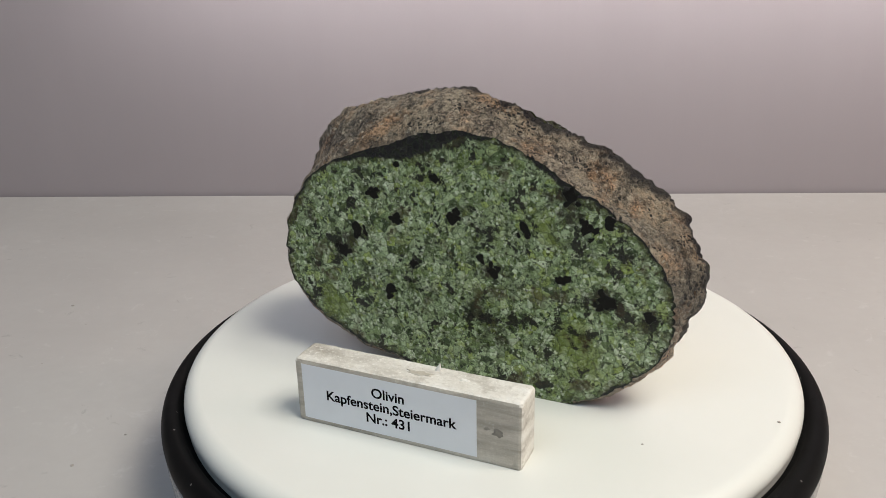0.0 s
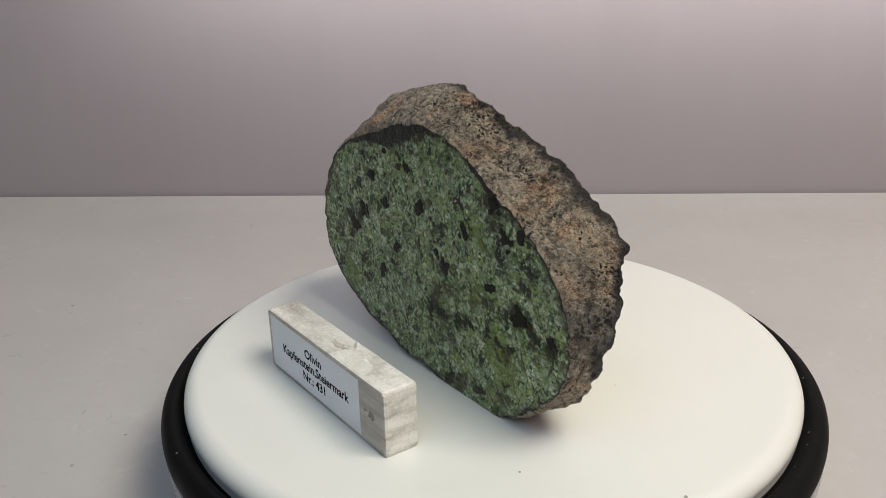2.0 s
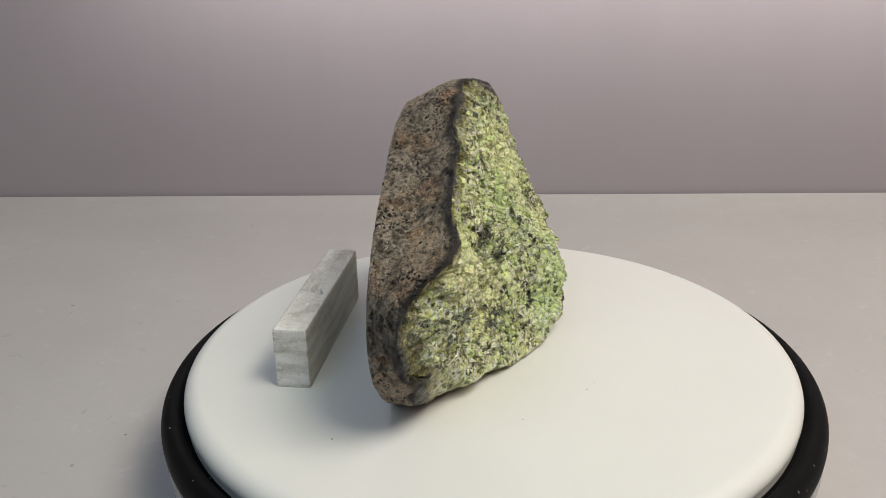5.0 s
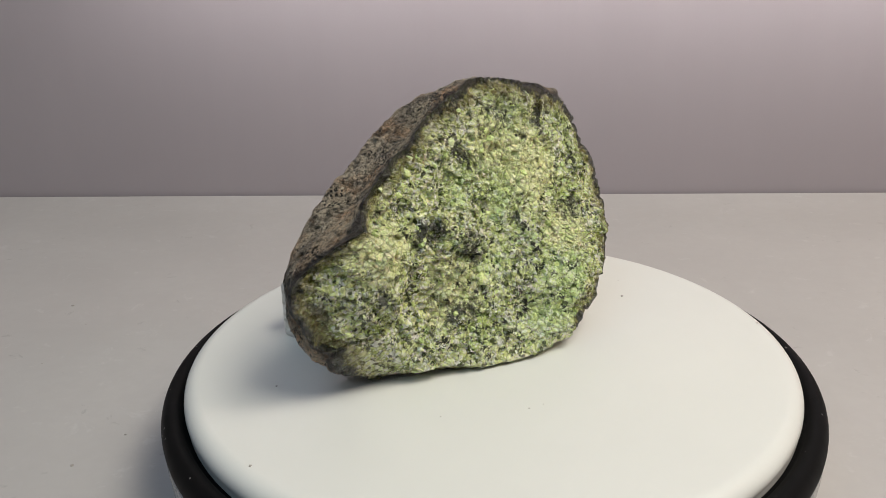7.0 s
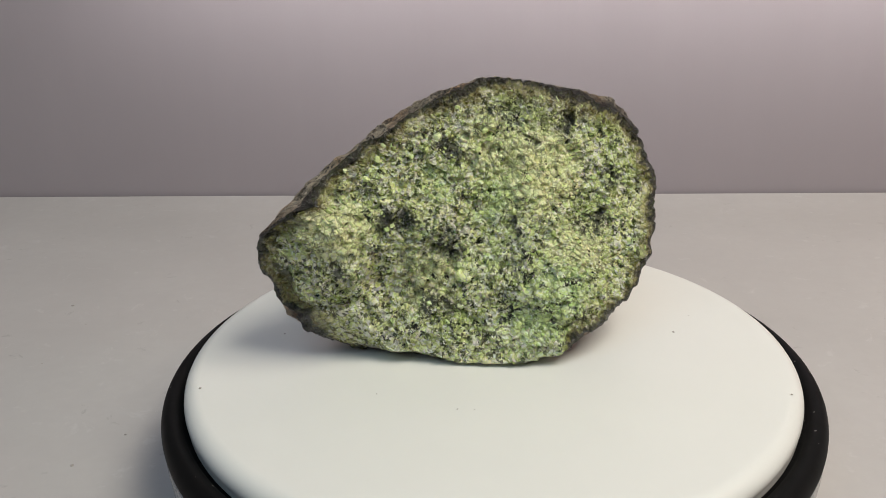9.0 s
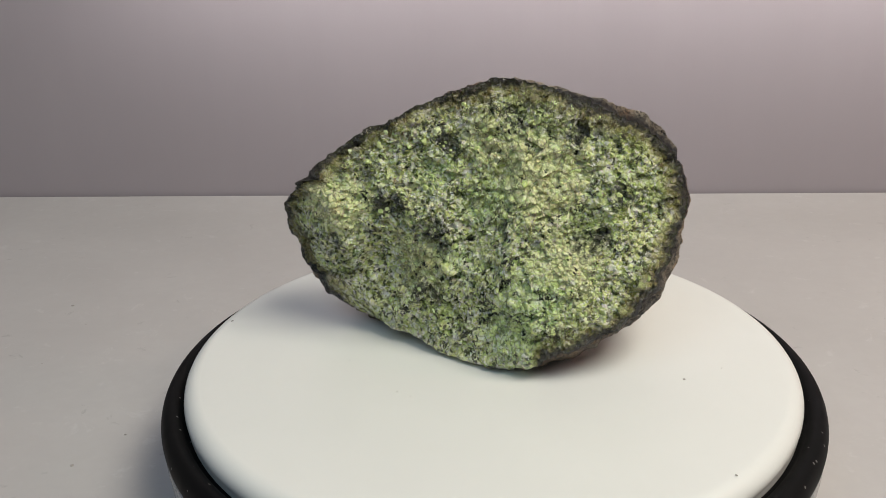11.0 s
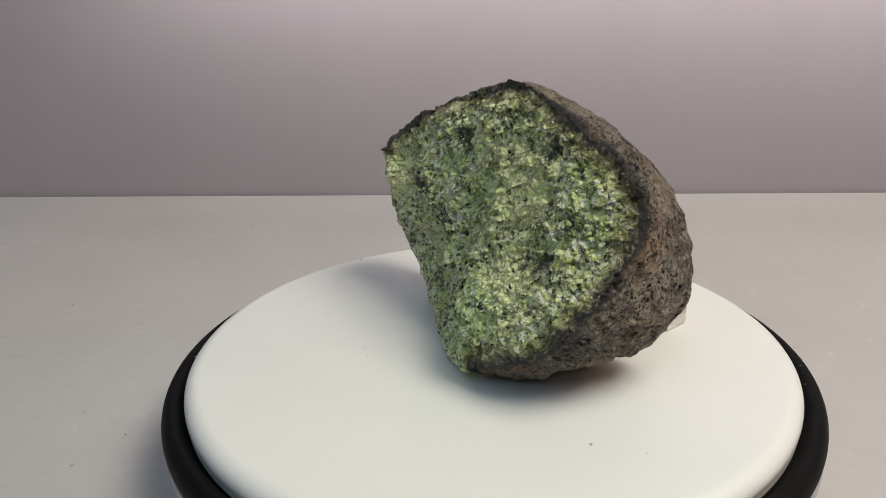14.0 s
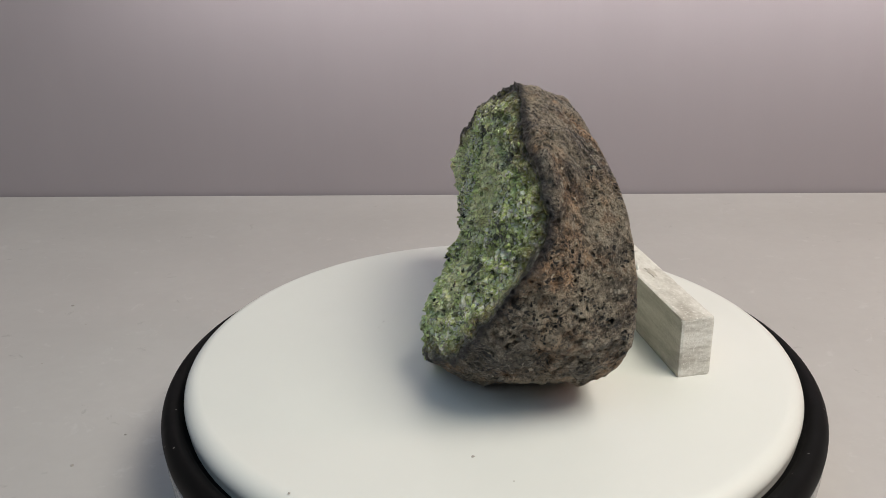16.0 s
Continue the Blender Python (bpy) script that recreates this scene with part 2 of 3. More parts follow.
def fracture_material():
    m, nt, b = material("broken_olivine_crystals")
    at = coords(nt)
    base, tone, other, bent = grain_colours(nt, at, [(0.04, (0.09, 0.11, 0.03)), (0.14, (0.46, 0.54, 0.15)), (0.30, (0.78, 0.85, 0.34)),
                                      (0.58, (0.93, 0.94, 0.50)), (0.78, (0.72, 0.84, 0.32)), (0.94, (0.97, 0.97, 0.76))], 380.0)
    fine = noise_at(nt, at, 850.0, 4.0, 0.85)
    lush = noise_at(nt, warped(nt, at, 90.0, 0.008), 48.0, 3.0)
    base = mix(nt, grey(nt, lush, 0.50, 0.62, 0.0, 0.4), base, (0.60, 0.76, 0.24))
    teal = noise_at(nt, warped(nt, at, 110.0, 0.006), 75.0, 4.0)
    base = mix(nt, grey(nt, teal, 0.58, 0.66, 0.0, 0.5), base, (0.26, 0.42, 0.16))
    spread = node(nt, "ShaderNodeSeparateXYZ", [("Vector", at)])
    # Lime band along the ridge; part of its lit look is painted in.
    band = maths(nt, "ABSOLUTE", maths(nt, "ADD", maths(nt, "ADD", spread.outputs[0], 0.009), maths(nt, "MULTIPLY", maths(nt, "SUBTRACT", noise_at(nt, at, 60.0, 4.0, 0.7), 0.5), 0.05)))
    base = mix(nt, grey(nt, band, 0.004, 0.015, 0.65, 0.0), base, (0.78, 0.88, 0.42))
    # Near-white flecks put the sparkle of the facets into the colour.
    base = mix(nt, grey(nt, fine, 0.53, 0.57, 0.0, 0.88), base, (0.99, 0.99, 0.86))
    base = mix(nt, grey(nt, fine, 0.35, 0.41, 0.45, 0.0), base, (0.08, 0.09, 0.03))
    region = noise_at(nt, at, 40.0, 2.0)
    deep = noise_at(nt, warped(nt, at, 70.0, 0.014), 52.0, 4.0, 0.65)
    base = mix(nt, grey(nt, deep, 0.54, 0.61, 0.0, 0.5), base, (0.42, 0.53, 0.14))
    mottle = noise_at(nt, bent, 150.0, 6.0, 0.78)
    base = mix(nt, grey(nt, mottle, 0.36, 0.45, 0.6, 0.0), base, (0.24, 0.26, 0.11), "MULTIPLY")
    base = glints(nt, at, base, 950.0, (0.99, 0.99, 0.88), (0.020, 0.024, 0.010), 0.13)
    # Bright lime patches at fixed places on the broken face.
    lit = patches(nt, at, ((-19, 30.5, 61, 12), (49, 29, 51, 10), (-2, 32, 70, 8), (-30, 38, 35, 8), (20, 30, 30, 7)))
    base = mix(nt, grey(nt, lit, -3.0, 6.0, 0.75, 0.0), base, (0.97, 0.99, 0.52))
    mint = patches(nt, at, ((-21, 46, 25, 11), (-3, 32, 52, 8), (15, 26.5, 60, 6), (-9, 46, 14, 8), (6, 35, 34, 6)))
    base = mix(nt, grey(nt, mint, -6.0, 4.0, 0.40, 0.0), base, (0.60, 0.84, 0.32))
    dim = patches(nt, at, ((15, 34, 41, 6.5), (30, 28, 50, 7), (11, 22, 69, 7), (-9, 22, 79, 5.5), (-31, 26, 74, 6), (-35, 37, 42, 6), (50, 24, 36, 5), (-44, 32, 55, 5),
                           (19, 33, 22, 6), (-10, 33, 49, 4), (62, 15, 34, 6), (38, 25, 63, 4), (-24, 48, 16, 5)))
    base = mix(nt, grey(nt, maths(nt, "ADD", dim, maths(nt, "MULTIPLY", noise_at(nt, bent, 420.0, 5.0, 0.85), 22.0)), 8.0, 11.0, 0.92, 0.0), base, (0.040, 0.042, 0.034))
    veil = noise_at(nt, warped(nt, at, 140.0, 0.008), 62.0, 5.0, 0.75)
    base = mix(nt, grey(nt, veil, 0.61, 0.66, 0.0, 0.6), base, (0.060, 0.066, 0.050))
    spots = maths(nt, "ADD", noise_at(nt, bent, 260.0, 5.0, 0.8), maths(nt, "MULTIPLY", maths(nt, "SUBTRACT", region, 0.5), 0.24))
    base = mix(nt, grey(nt, spots, 0.592, 0.61, 0.0, 0.96), base, (0.012, 0.013, 0.012))
    rim = node(nt, "ShaderNodeAttribute", attribute_name="rim")
    edge = maths(nt, "SUBTRACT", rim.outputs["Fac"], maths(nt, "MULTIPLY", noise_at(nt, at, 110.0, 5.0, 0.75), 13.0))
    ragged = maths(nt, "SUBTRACT", rim.outputs["Fac"], maths(nt, "MULTIPLY", noise_at(nt, bent, 95.0, 6.0, 0.8), 34.0))
    base = mix(nt, grey(nt, ragged, -14.5, -9.5, 0.7, 0.0), base, (0.095, 0.078, 0.020))
    base = mix(nt, grey(nt, edge, -4.0, 2.5, 0.35, 0.0), base, (0.28, 0.20, 0.045))
    base = mix(nt, grey(nt, edge, -5.0, -3.4, 0.95, 0.0), base, (0.020, 0.017, 0.013))
    gaps = cells(nt, bent, 380.0, "DISTANCE_TO_EDGE").outputs["Distance"]
    base = mix(nt, grey(nt, gaps, 0.0, 0.09, 0.5, 0.0), base, (0.07, 0.085, 0.025))
    nt.links.new(base, b.inputs["Base Color"])
    nt.links.new(grey(nt, other, 0.0, 1.0, 0.05, 0.28), b.inputs["Roughness"])
    b.inputs["Specular IOR Level"].default_value = 1.0
    b.inputs["Subsurface Weight"].default_value = 0.22
    b.inputs["Subsurface Radius"].default_value = (0.0012, 0.0018, 0.0006)
    height = maths(nt, "ADD", maths(nt, "MINIMUM", gaps, 0.25), maths(nt, "MULTIPLY", fine, 0.45))
    nt.links.new(relief(nt, height, 0.0026, 1.0, tilted(nt, tone, 1.0)), b.inputs["Normal"])
    return m


def marble_material(name, dark, mid, light, sparkle, rough):
    m, nt, b = material(name)
    at = coords(nt)
    layer = node(nt, "ShaderNodeMapping", [("Vector", at)])
    layer.inputs["Scale"].default_value = (30, 60, 260)
    bands = noise_at(nt, layer.outputs[0], 1.0, 5.0, 0.65)
    base = ramp(nt, bands, [(0.33, dark), (0.50, mid), (0.66, light)])
    clouds = noise_at(nt, warped(nt, at, 120.0, 0.006), 85.0, 5.0, 0.65)
    base = mix(nt, grey(nt, clouds, 0.55, 0.64, 0.0, 0.6), base, dark)
    fine = noise_at(nt, at, 900.0, 4.0, 0.8)
    base = mix(nt, grey(nt, fine, 0.54, 0.66, 0.0, sparkle), base, (0.86, 0.84, 0.80))
    base = mix(nt, grey(nt, fine, 0.35, 0.43, 0.4, 0.0), base, dark)
    nt.links.new(base, b.inputs["Base Color"])
    b.inputs["Roughness"].default_value = rough
    nt.links.new(relief(nt, fine, 0.0006, 0.5), b.inputs["Normal"])
    return m


def rubber_material():
    m, nt, b = material("dusty_black_rubber")
    at = coords(nt)
    dust = cells(nt, at, 190.0)
    speck = maths(nt, "LESS_THAN", dust.outputs["Distance"], 0.075)
    film = noise_at(nt, at, 60.0)
    base = ramp(nt, film, [(0.3, (0.004, 0.004, 0.0045)), (0.7, (0.006, 0.0058, 0.006))])
    base = mix(nt, maths(nt, "MULTIPLY", speck, 0.35), base, (0.4, 0.38, 0.36))
    nt.links.new(base, b.inputs["Base Color"])
    nt.links.new(grey(nt, film, 0.3, 0.7, 0.5, 0.65), b.inputs["Roughness"])
    b.inputs["Specular IOR Level"].default_value = 0.08
    return m


DESK = desk_material()
WALL = wall_material()
ROOM = plain_material("off_white_room_paint", (0.55, 0.53, 0.52), 0.8, scale=3.0, bump_scale=80.0)
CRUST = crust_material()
CUT = cut_face_material()
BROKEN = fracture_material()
# One stone: darker sides, paler top and ends put its shading into colour.
MARBLE = marble_material("darker_grey_limestone", (0.30, 0.27, 0.225), (0.46, 0.42, 0.36), (0.58, 0.54, 0.475), 0.2, 0.35)
MARBLE_LIT = marble_material("lit_pale_limestone", (0.40, 0.365, 0.32), (0.68, 0.65, 0.60), (0.82, 0.80, 0.76), 0.7, 0.6)
RUBBER = rubber_material()
PLATE = plain_material("satin_white_plastic", (0.72, 0.72, 0.685), 0.38, 0.015, 25.0, 0.00003, 900.0)
METAL = plain_material("satin_grey_plastic_base", (0.36, 0.36, 0.36), 0.22, 0.05, 40.0, 0.00003, 700.0, 0.3)
SEAM = plain_material("dark_seam", (0.012, 0.012, 0.012), 0.5)
PAPER = plain_material("white_label_paper", (0.76, 0.78, 0.82), 0.55, 0.02, 120.0, 0.00004, 2500.0)
INK = plain_material("black_print_ink", (0.006, 0.006, 0.007), 0.8)
INK.node_tree.nodes["Principled BSDF"].inputs["Specular IOR Level"].default_value = 0.05
FOSSIL = plain_material("dark_fossil_stain", (0.23, 0.21, 0.18), 0.5, 0.3, 500.0)
DUST = plain_material("grey_dust", (0.38, 0.35, 0.32), 0.9)
SHARD = plain_material("white_calcite_chip", (0.80, 0.78, 0.74), 0.45, 0.1, 600.0)
def crystal_material():
    m, nt, b = material("glassy_olivine_crystal")
    at = coords(nt)
    info = node(nt, "ShaderNodeObjectInfo")
    base = ramp(nt, info.outputs["Random"], [(0.0, (0.05, 0.06, 0.03)), (0.14, (0.30, 0.38, 0.11)), (0.35, (0.55, 0.66, 0.24)),
                                             (0.65, (0.72, 0.80, 0.32)), (0.85, (0.44, 0.58, 0.20)), (1.0, (0.82, 0.86, 0.50))])
    fine = noise_at(nt, at, 1100.0, 4.0, 0.8)
    base = glints(nt, at, base, 1300.0, (0.97, 0.97, 0.74), (0.030, 0.034, 0.012), 0.08)
    base = mix(nt, grey(nt, fine, 0.38, 0.46, 0.6, 0.0), base, (0.08, 0.09, 0.03))
    base = mix(nt, grey(nt, fine, 0.55, 0.64, 0.0, 0.4), base, (0.92, 0.92, 0.68))
    nt.links.new(base, b.inputs["Base Color"])
    nt.links.new(grey(nt, fine, 0.35, 0.65, 0.10, 0.35), b.inputs["Roughness"])
    b.inputs["Specular IOR Level"].default_value = 0.75
    nt.links.new(relief(nt, fine, 0.0007, 0.6), b.inputs["Normal"])
    return m


CRYSTAL = crystal_material()
SPINEL = plain_material("black_spinel_crystal", (0.006, 0.006, 0.005), 0.35, 0.5, 900.0, 0.0004, 900.0)
SPINEL.node_tree.nodes["Principled BSDF"].inputs["Specular IOR Level"].default_value = 0.2


# ---------------------------------------------------------------- helpers
def mesh_of(name, verts, faces, mat, smooth=True):
    me = bpy.data.meshes.new(name)
    me.from_pydata([tuple(v) for v in verts], [], faces)
    me.materials.append(mat)
    if smooth:
        me.polygons.foreach_set("use_smooth", [True] * len(me.polygons))
    me.update()
    return me


def hung(name, me, parent, label=""):
    ob = new(name, me)
    ob.parent = parent
    return tagged(ob, label)


def part(name, bm, mat, parent, label="", smooth=False):
    me = bpy.data.meshes.new(name)
    bm.normal_update()
    bm.to_mesh(me)
    bm.free()
    me.materials.append(mat)
    if smooth:
        me.polygons.foreach_set("use_smooth", [True] * len(me.polygons))
    return hung(name, me, parent, label)


def box_bm(x0, x1, y0, y1, z0, z1, bevel=0.0, segments=2):
    bm = bmesh.new()
    bmesh.ops.create_cube(bm, size=1.0)
    for v in bm.verts:
        v.co = Vector(((x0 + x1) / 2 + v.co.x * (x1 - x0), (y0 + y1) / 2 + v.co.y * (y1 - y0), (z0 + z1) / 2 + v.co.z * (z1 - z0)))
    if bevel:
        bmesh.ops.bevel(bm, geom=list(bm.edges), offset=bevel, segments=segments, profile=0.6, affect="EDGES")
    return bm


def structure(name, bm, mat, label, category):
    me = bpy.data.meshes.new(name)
    bm.normal_update()
    bm.to_mesh(me)
    bm.free()
    me.materials.append(mat)
    return tagged(new(name, me), label, category, kind="structure")


def lathe(profile, steps=256):
    """A turned body from (radius, height) pairs."""
    verts, faces = [], []
    for r, z in profile:
        for k in range(steps):
            a = 2 * math.pi * k / steps
            verts.append((r * math.cos(a), r * math.sin(a), z))
    for i in range(len(profile) - 1):
        for k in range(steps):
            j = (k + 1) % steps
            faces.append((i * steps + k, i * steps + j, (i + 1) * steps + j, (i + 1) * steps + k))
    faces.append(tuple(range(steps))[::-1])
    faces.append(tuple((len(profile) - 1) * steps + k for k in range(steps)))
    return verts, faces


def arc(cx, cz, rx, rz, a0, a1, n):
    return [(cx + rx * math.cos(radians(a0 + (a1 - a0) * i / n)), cz + rz * math.sin(radians(a0 + (a1 - a0) * i / n))) for i in range(n + 1)]


# ---------------------------------------------------------------- the setting
structure("tabletop", box_bm(-0.95, 0.95, -0.75, WALL_Y, DESK_Z - 0.03, DESK_Z, 0.0015), DESK,
          "matt light grey tabletop with fine stains", "tabletop")
structure("wall_north", box_bm(-1.30, 1.30, WALL_Y + 0.002, WALL_Y + 0.02, -0.80, 1.60), WALL,
          "plain mauve-grey backdrop wall behind the table", "wall")
structure("wall_south", box_bm(-1.30, 1.30, -1.72, -1.70, -0.80, 1.60), ROOM, "plain off-white room wall", "wall")
structure("wall_east", box_bm(1.30, 1.32, -1.72, WALL_Y + 0.02, -0.80, 1.60), ROOM, "plain off-white room wall", "wall")
structure("wall_west", box_bm(-1.32, -1.30, -1.72, WALL_Y + 0.02, -0.80, 1.60), ROOM, "plain off-white room wall", "wall")
structure("ceiling", box_bm(-1.32, 1.32, -1.72, WALL_Y + 0.02, 1.60, 1.62), ROOM, "plain off-white ceiling", "ceiling")
structure("floor", box_bm(-1.32, 1.32, -1.72, WALL_Y + 0.02, -0.82, -0.80), ROOM, "plain pale floor", "floor")


# ---------------------------------------------------------------- the turning stand
def build_stand():
    stand = tagged(new("turntable"), "round display turntable with white plate and black rubber rim", "turntable")
    stand.location = (0, 0, DESK_Z)
    up = -DESK_Z
    base = [(0.098, 0.0)] + arc(0.1023, 0.004, 0.0048, 0.004, -90, 0, 6) + [(0.1074, 0.0168)]
    hung("base", mesh_of("base", *lathe(base), METAL), stand, "satin grey base")
    for name, low, high, r, mat, label in (("groove", 0.0168, 0.0177, 0.1066, SEAM, "thin dark groove round the base"),
                                           ("band", 0.0177, 0.0199, 0.1077, METAL, "narrow grey band"),
                                           ("groove", 0.0199, 0.0208, 0.1068, SEAM, "thin dark groove round the base"),
                                           ("skirt", 0.0208, 0.0250, 0.1080, METAL, "glossy grey ring under the rim")):
        shape = [(0.1000, low), (r - 0.0003, low), (r, low + 0.0003), (r, high - 0.0003), (r - 0.0003, high), (0.1000, high)]
        hung(name, mesh_of(name, *lathe(shape), mat, False), stand, label)
    plate = [(0.001, -0.012), (0.0985, -0.012), (0.1002, -0.009)] + arc(0.0954, -0.0050, 0.0053, 0.0050, -30, 90, 14) + [(0.001, 0.0)]
    top = hung("plate", mesh_of("plate", *lathe(plate), PLATE), stand, "smooth white plastic plate")
    top.location = (0, 0, up)
    rim = [(0.1010, -0.0167)] + arc(0.1048, -0.0116, 0.0036, 0.0056, -100, 118, 20) + [(0.1020, -0.0076), (0.1010, -0.0095)]
    hung("rim", mesh_of("rim", *lathe(rim), RUBBER), top, "dusty black rubber rim")
    return stand, top


STAND, TOP = build_stand()


# ---------------------------------------------------------------- the rock
# Radii in millimetres every 15 degrees round the slab, from the right over the top, at five depths behind the sawn face.
DEPTHS = (0.0, 11.0, 22.0, 36.0, 52.0)
RADII = (
    (64.3, 54.0, 44.9, 40.2, 37.9, 36.7, 36.1, 35.6, 36.0, 39.2, 46.7, 53.5, 57.8, 60.0, 56.3, 50.0, 45.7, 44.3, 43.4, 47.8, 58.4, 60.9, 65.9, 69.3),
    (72.9, 52.5, 44.1, 40.1, 38.5, 40.4, 42.1, 43.0, 43.8, 49.0, 50.9, 55.2, 57.8, 61.1, 60.4, 54.1, 49.5, 48.6, 47.4, 49.0, 52.7, 60.7, 68.4, 70.7),
    (71.9, 60.1, 52.7, 46.5, 45.0, 43.9, 44.7, 46.0, 46.6, 52.2, 60.1, 61.3, 60.7, 61.2, 58.2, 53.5, 50.8, 48.6, 51.7, 54.3, 51.2, 54.2, 51.9, 61.1),
    (39.5, 35.2, 35.7, 35.6, 34.2, 34.7, 36.3, 36.8, 38.1, 41.3, 47.4, 59.8, 57.3, 56.8, 56.3, 51.6, 49.0, 49.0, 47.2, 46.2, 45.3, 46.5, 38.6, 36.0),
)
RADII += (tuple(0.82 * r for r in RADII[3]),)
CENTRE_Z = 44.87
AROUND = 640


def ring_radius(row, deg):
    s = (deg / 15.0) % 24
    i = int(s)
    f = s - i
    a, b, c, d = (row[(i + k) % 24] for k in (-1, 0, 1, 2))
    return b + 0.5 * f * (c - a + f * (2 * a - 5 * b + 4 * c - d + f * (3 * (b - c) + d - a)))


def side_radius(deg, w):
    w = min(max(w, 0.0), DEPTHS[-1])
    for k in range(4):
        if w <= DEPTHS[k + 1]:
            f = (w - DEPTHS[k]) / (DEPTHS[k + 1] - DEPTHS[k])
            if k == 0:
                f = math.sqrt(f) * 0.5 + f * 0.5
            return ring_radius(RADII[k], deg) * (1 - f) + ring_radius(RADII[k + 1], deg) * f


def soft_least(a, b, k):
    m = min(a, b)
    return m - k * math.log(math.exp((m - a) / k) + math.exp((m - b) / k))


BUMPS = ((-21, -27, 11, 1.9), (-41, -27, 11, -1.7), (32, 4, 11, 1.2), (-8, 34, 11, 1.6), (13, -27, 11, -1.1), (39, 20, 11, -0.9), (-65, 2, 11, 6.0),
         (-12, 4, 5, 1.1), (-3, 0, 5, -0.9), (-24, 2, 5, -0.9), (-19, -14, 5, 0.9))
# broad swells and hollows of the broken face: place and height, 14 mm wide
SWELLS = ((-54, -16, 4.0), (-54, 0, 0.2), (-36, -32, -0.5), (-36, -16, 0.1), (-18, -32, 3.4), (-18, -16, 3.9), (-18, 0, -1.9), (0, -32, -2.6), (0, 0, -0.4), (0, 32, 2.3), (18, 16, -1.0), (18, 32, 2.1), (36, -16, -6.6), (54, 16, -7.7))


def back_depth(u, v):
    x, y = u / 50, v / 50
    w = (34.4 - 16.2 * y - 3.4 * y * y - 1.3 * y ** 3
         - 9.9 * x + 11.5 * x * y - 12.7 * x * y * y - 3.0 * x * x + 8.0 * x * x * y + 7.5 * x ** 3)
    for bu, bv, r, h in BUMPS:
        w += h * math.exp(-((u - bu) ** 2 + (v - bv) ** 2) / (r * r))
    for bu, bv, h in SWELLS:
        w += h * math.exp(-((u - bu) ** 2 + (v - bv) ** 2) / 196.0)
    w += (2.0 * math.exp(-((u + 9 + 0.12 * v) / 6.5) ** 2) - 2.2 * math.exp(-((u - 5 + 0.12 * v) / 8.0) ** 2)) * math.exp(-((v + 4) / 26.0) ** 4)
    w = soft_least(w, 51.5, 3.0)
    w = soft_least(w, 24.5 - 0.8 * (u - 56) + 0.25 * v, 2.0)
    return max(w, 5.0)


def in_rock(u, v, w):
    """From slab coordinates in mm to the rock's own space in metres."""
    z = CENTRE_Z + v
    return Vector((u, w, z if z > 1.0 else math.exp(z - 1.0))) * MM


def facet(q, size, seed):
    """Relief of tilted crystal facets, about -1 to 1."""
    p = q / size + Vector((seed, seed * 1.7, -seed))
    _, pts = noise.voronoi(p)
    c = pts[0]
    h = noise.cell_vector(c * 13.7 + Vector((0.31, 0.57, 0.73)))
    return (h.x - 0.5) * 0.9 + (p - c).dot(Vector((h.y - 0.5, h.z - 0.5, h.x - 0.5))) * 1.6


def crust_relief(q):
    n = noise.fractal(q / 15.0, 0.9, 2.1, 4) * 1.6 + noise.fractal(q / 4.2 + Vector((9, 3, 5)), 0.8, 2.1, 4) * 1.05
    d, _ = noise.voronoi(q / 2.3)
    n -= max(0.0, 0.42 - d[0]) * (4.2 if noise.noise(q / 8.0) > 0.08 else 0.9)
    d, _ = noise.voronoi(q / 5.5 + Vector((3, 1, 2)))
    return n - max(0.0, 0.30 - d[0]) * (6.0 if noise.noise(q / 13.0 + Vector((5, 5, 1))) > 0.1 else 0.0)


def broken_relief(q):
    step = noise.noise(q / 8.0 + Vector((4, 1, 7))) * 2.6
    ledge = math.floor(step) + min(1.0, (step - math.floor(step)) * 4.0)
    return (noise.fractal(q / 14.0 + Vector((2, 8, 1)), 0.9, 2.1, 3) * 1.6 + ledge * 0.6 + facet(q, 5.4, 3.0) * 1.5
            + facet(q, 2.8, 11.0) * 1.25 + facet(q, 1.5, 23.0) * 0.55)


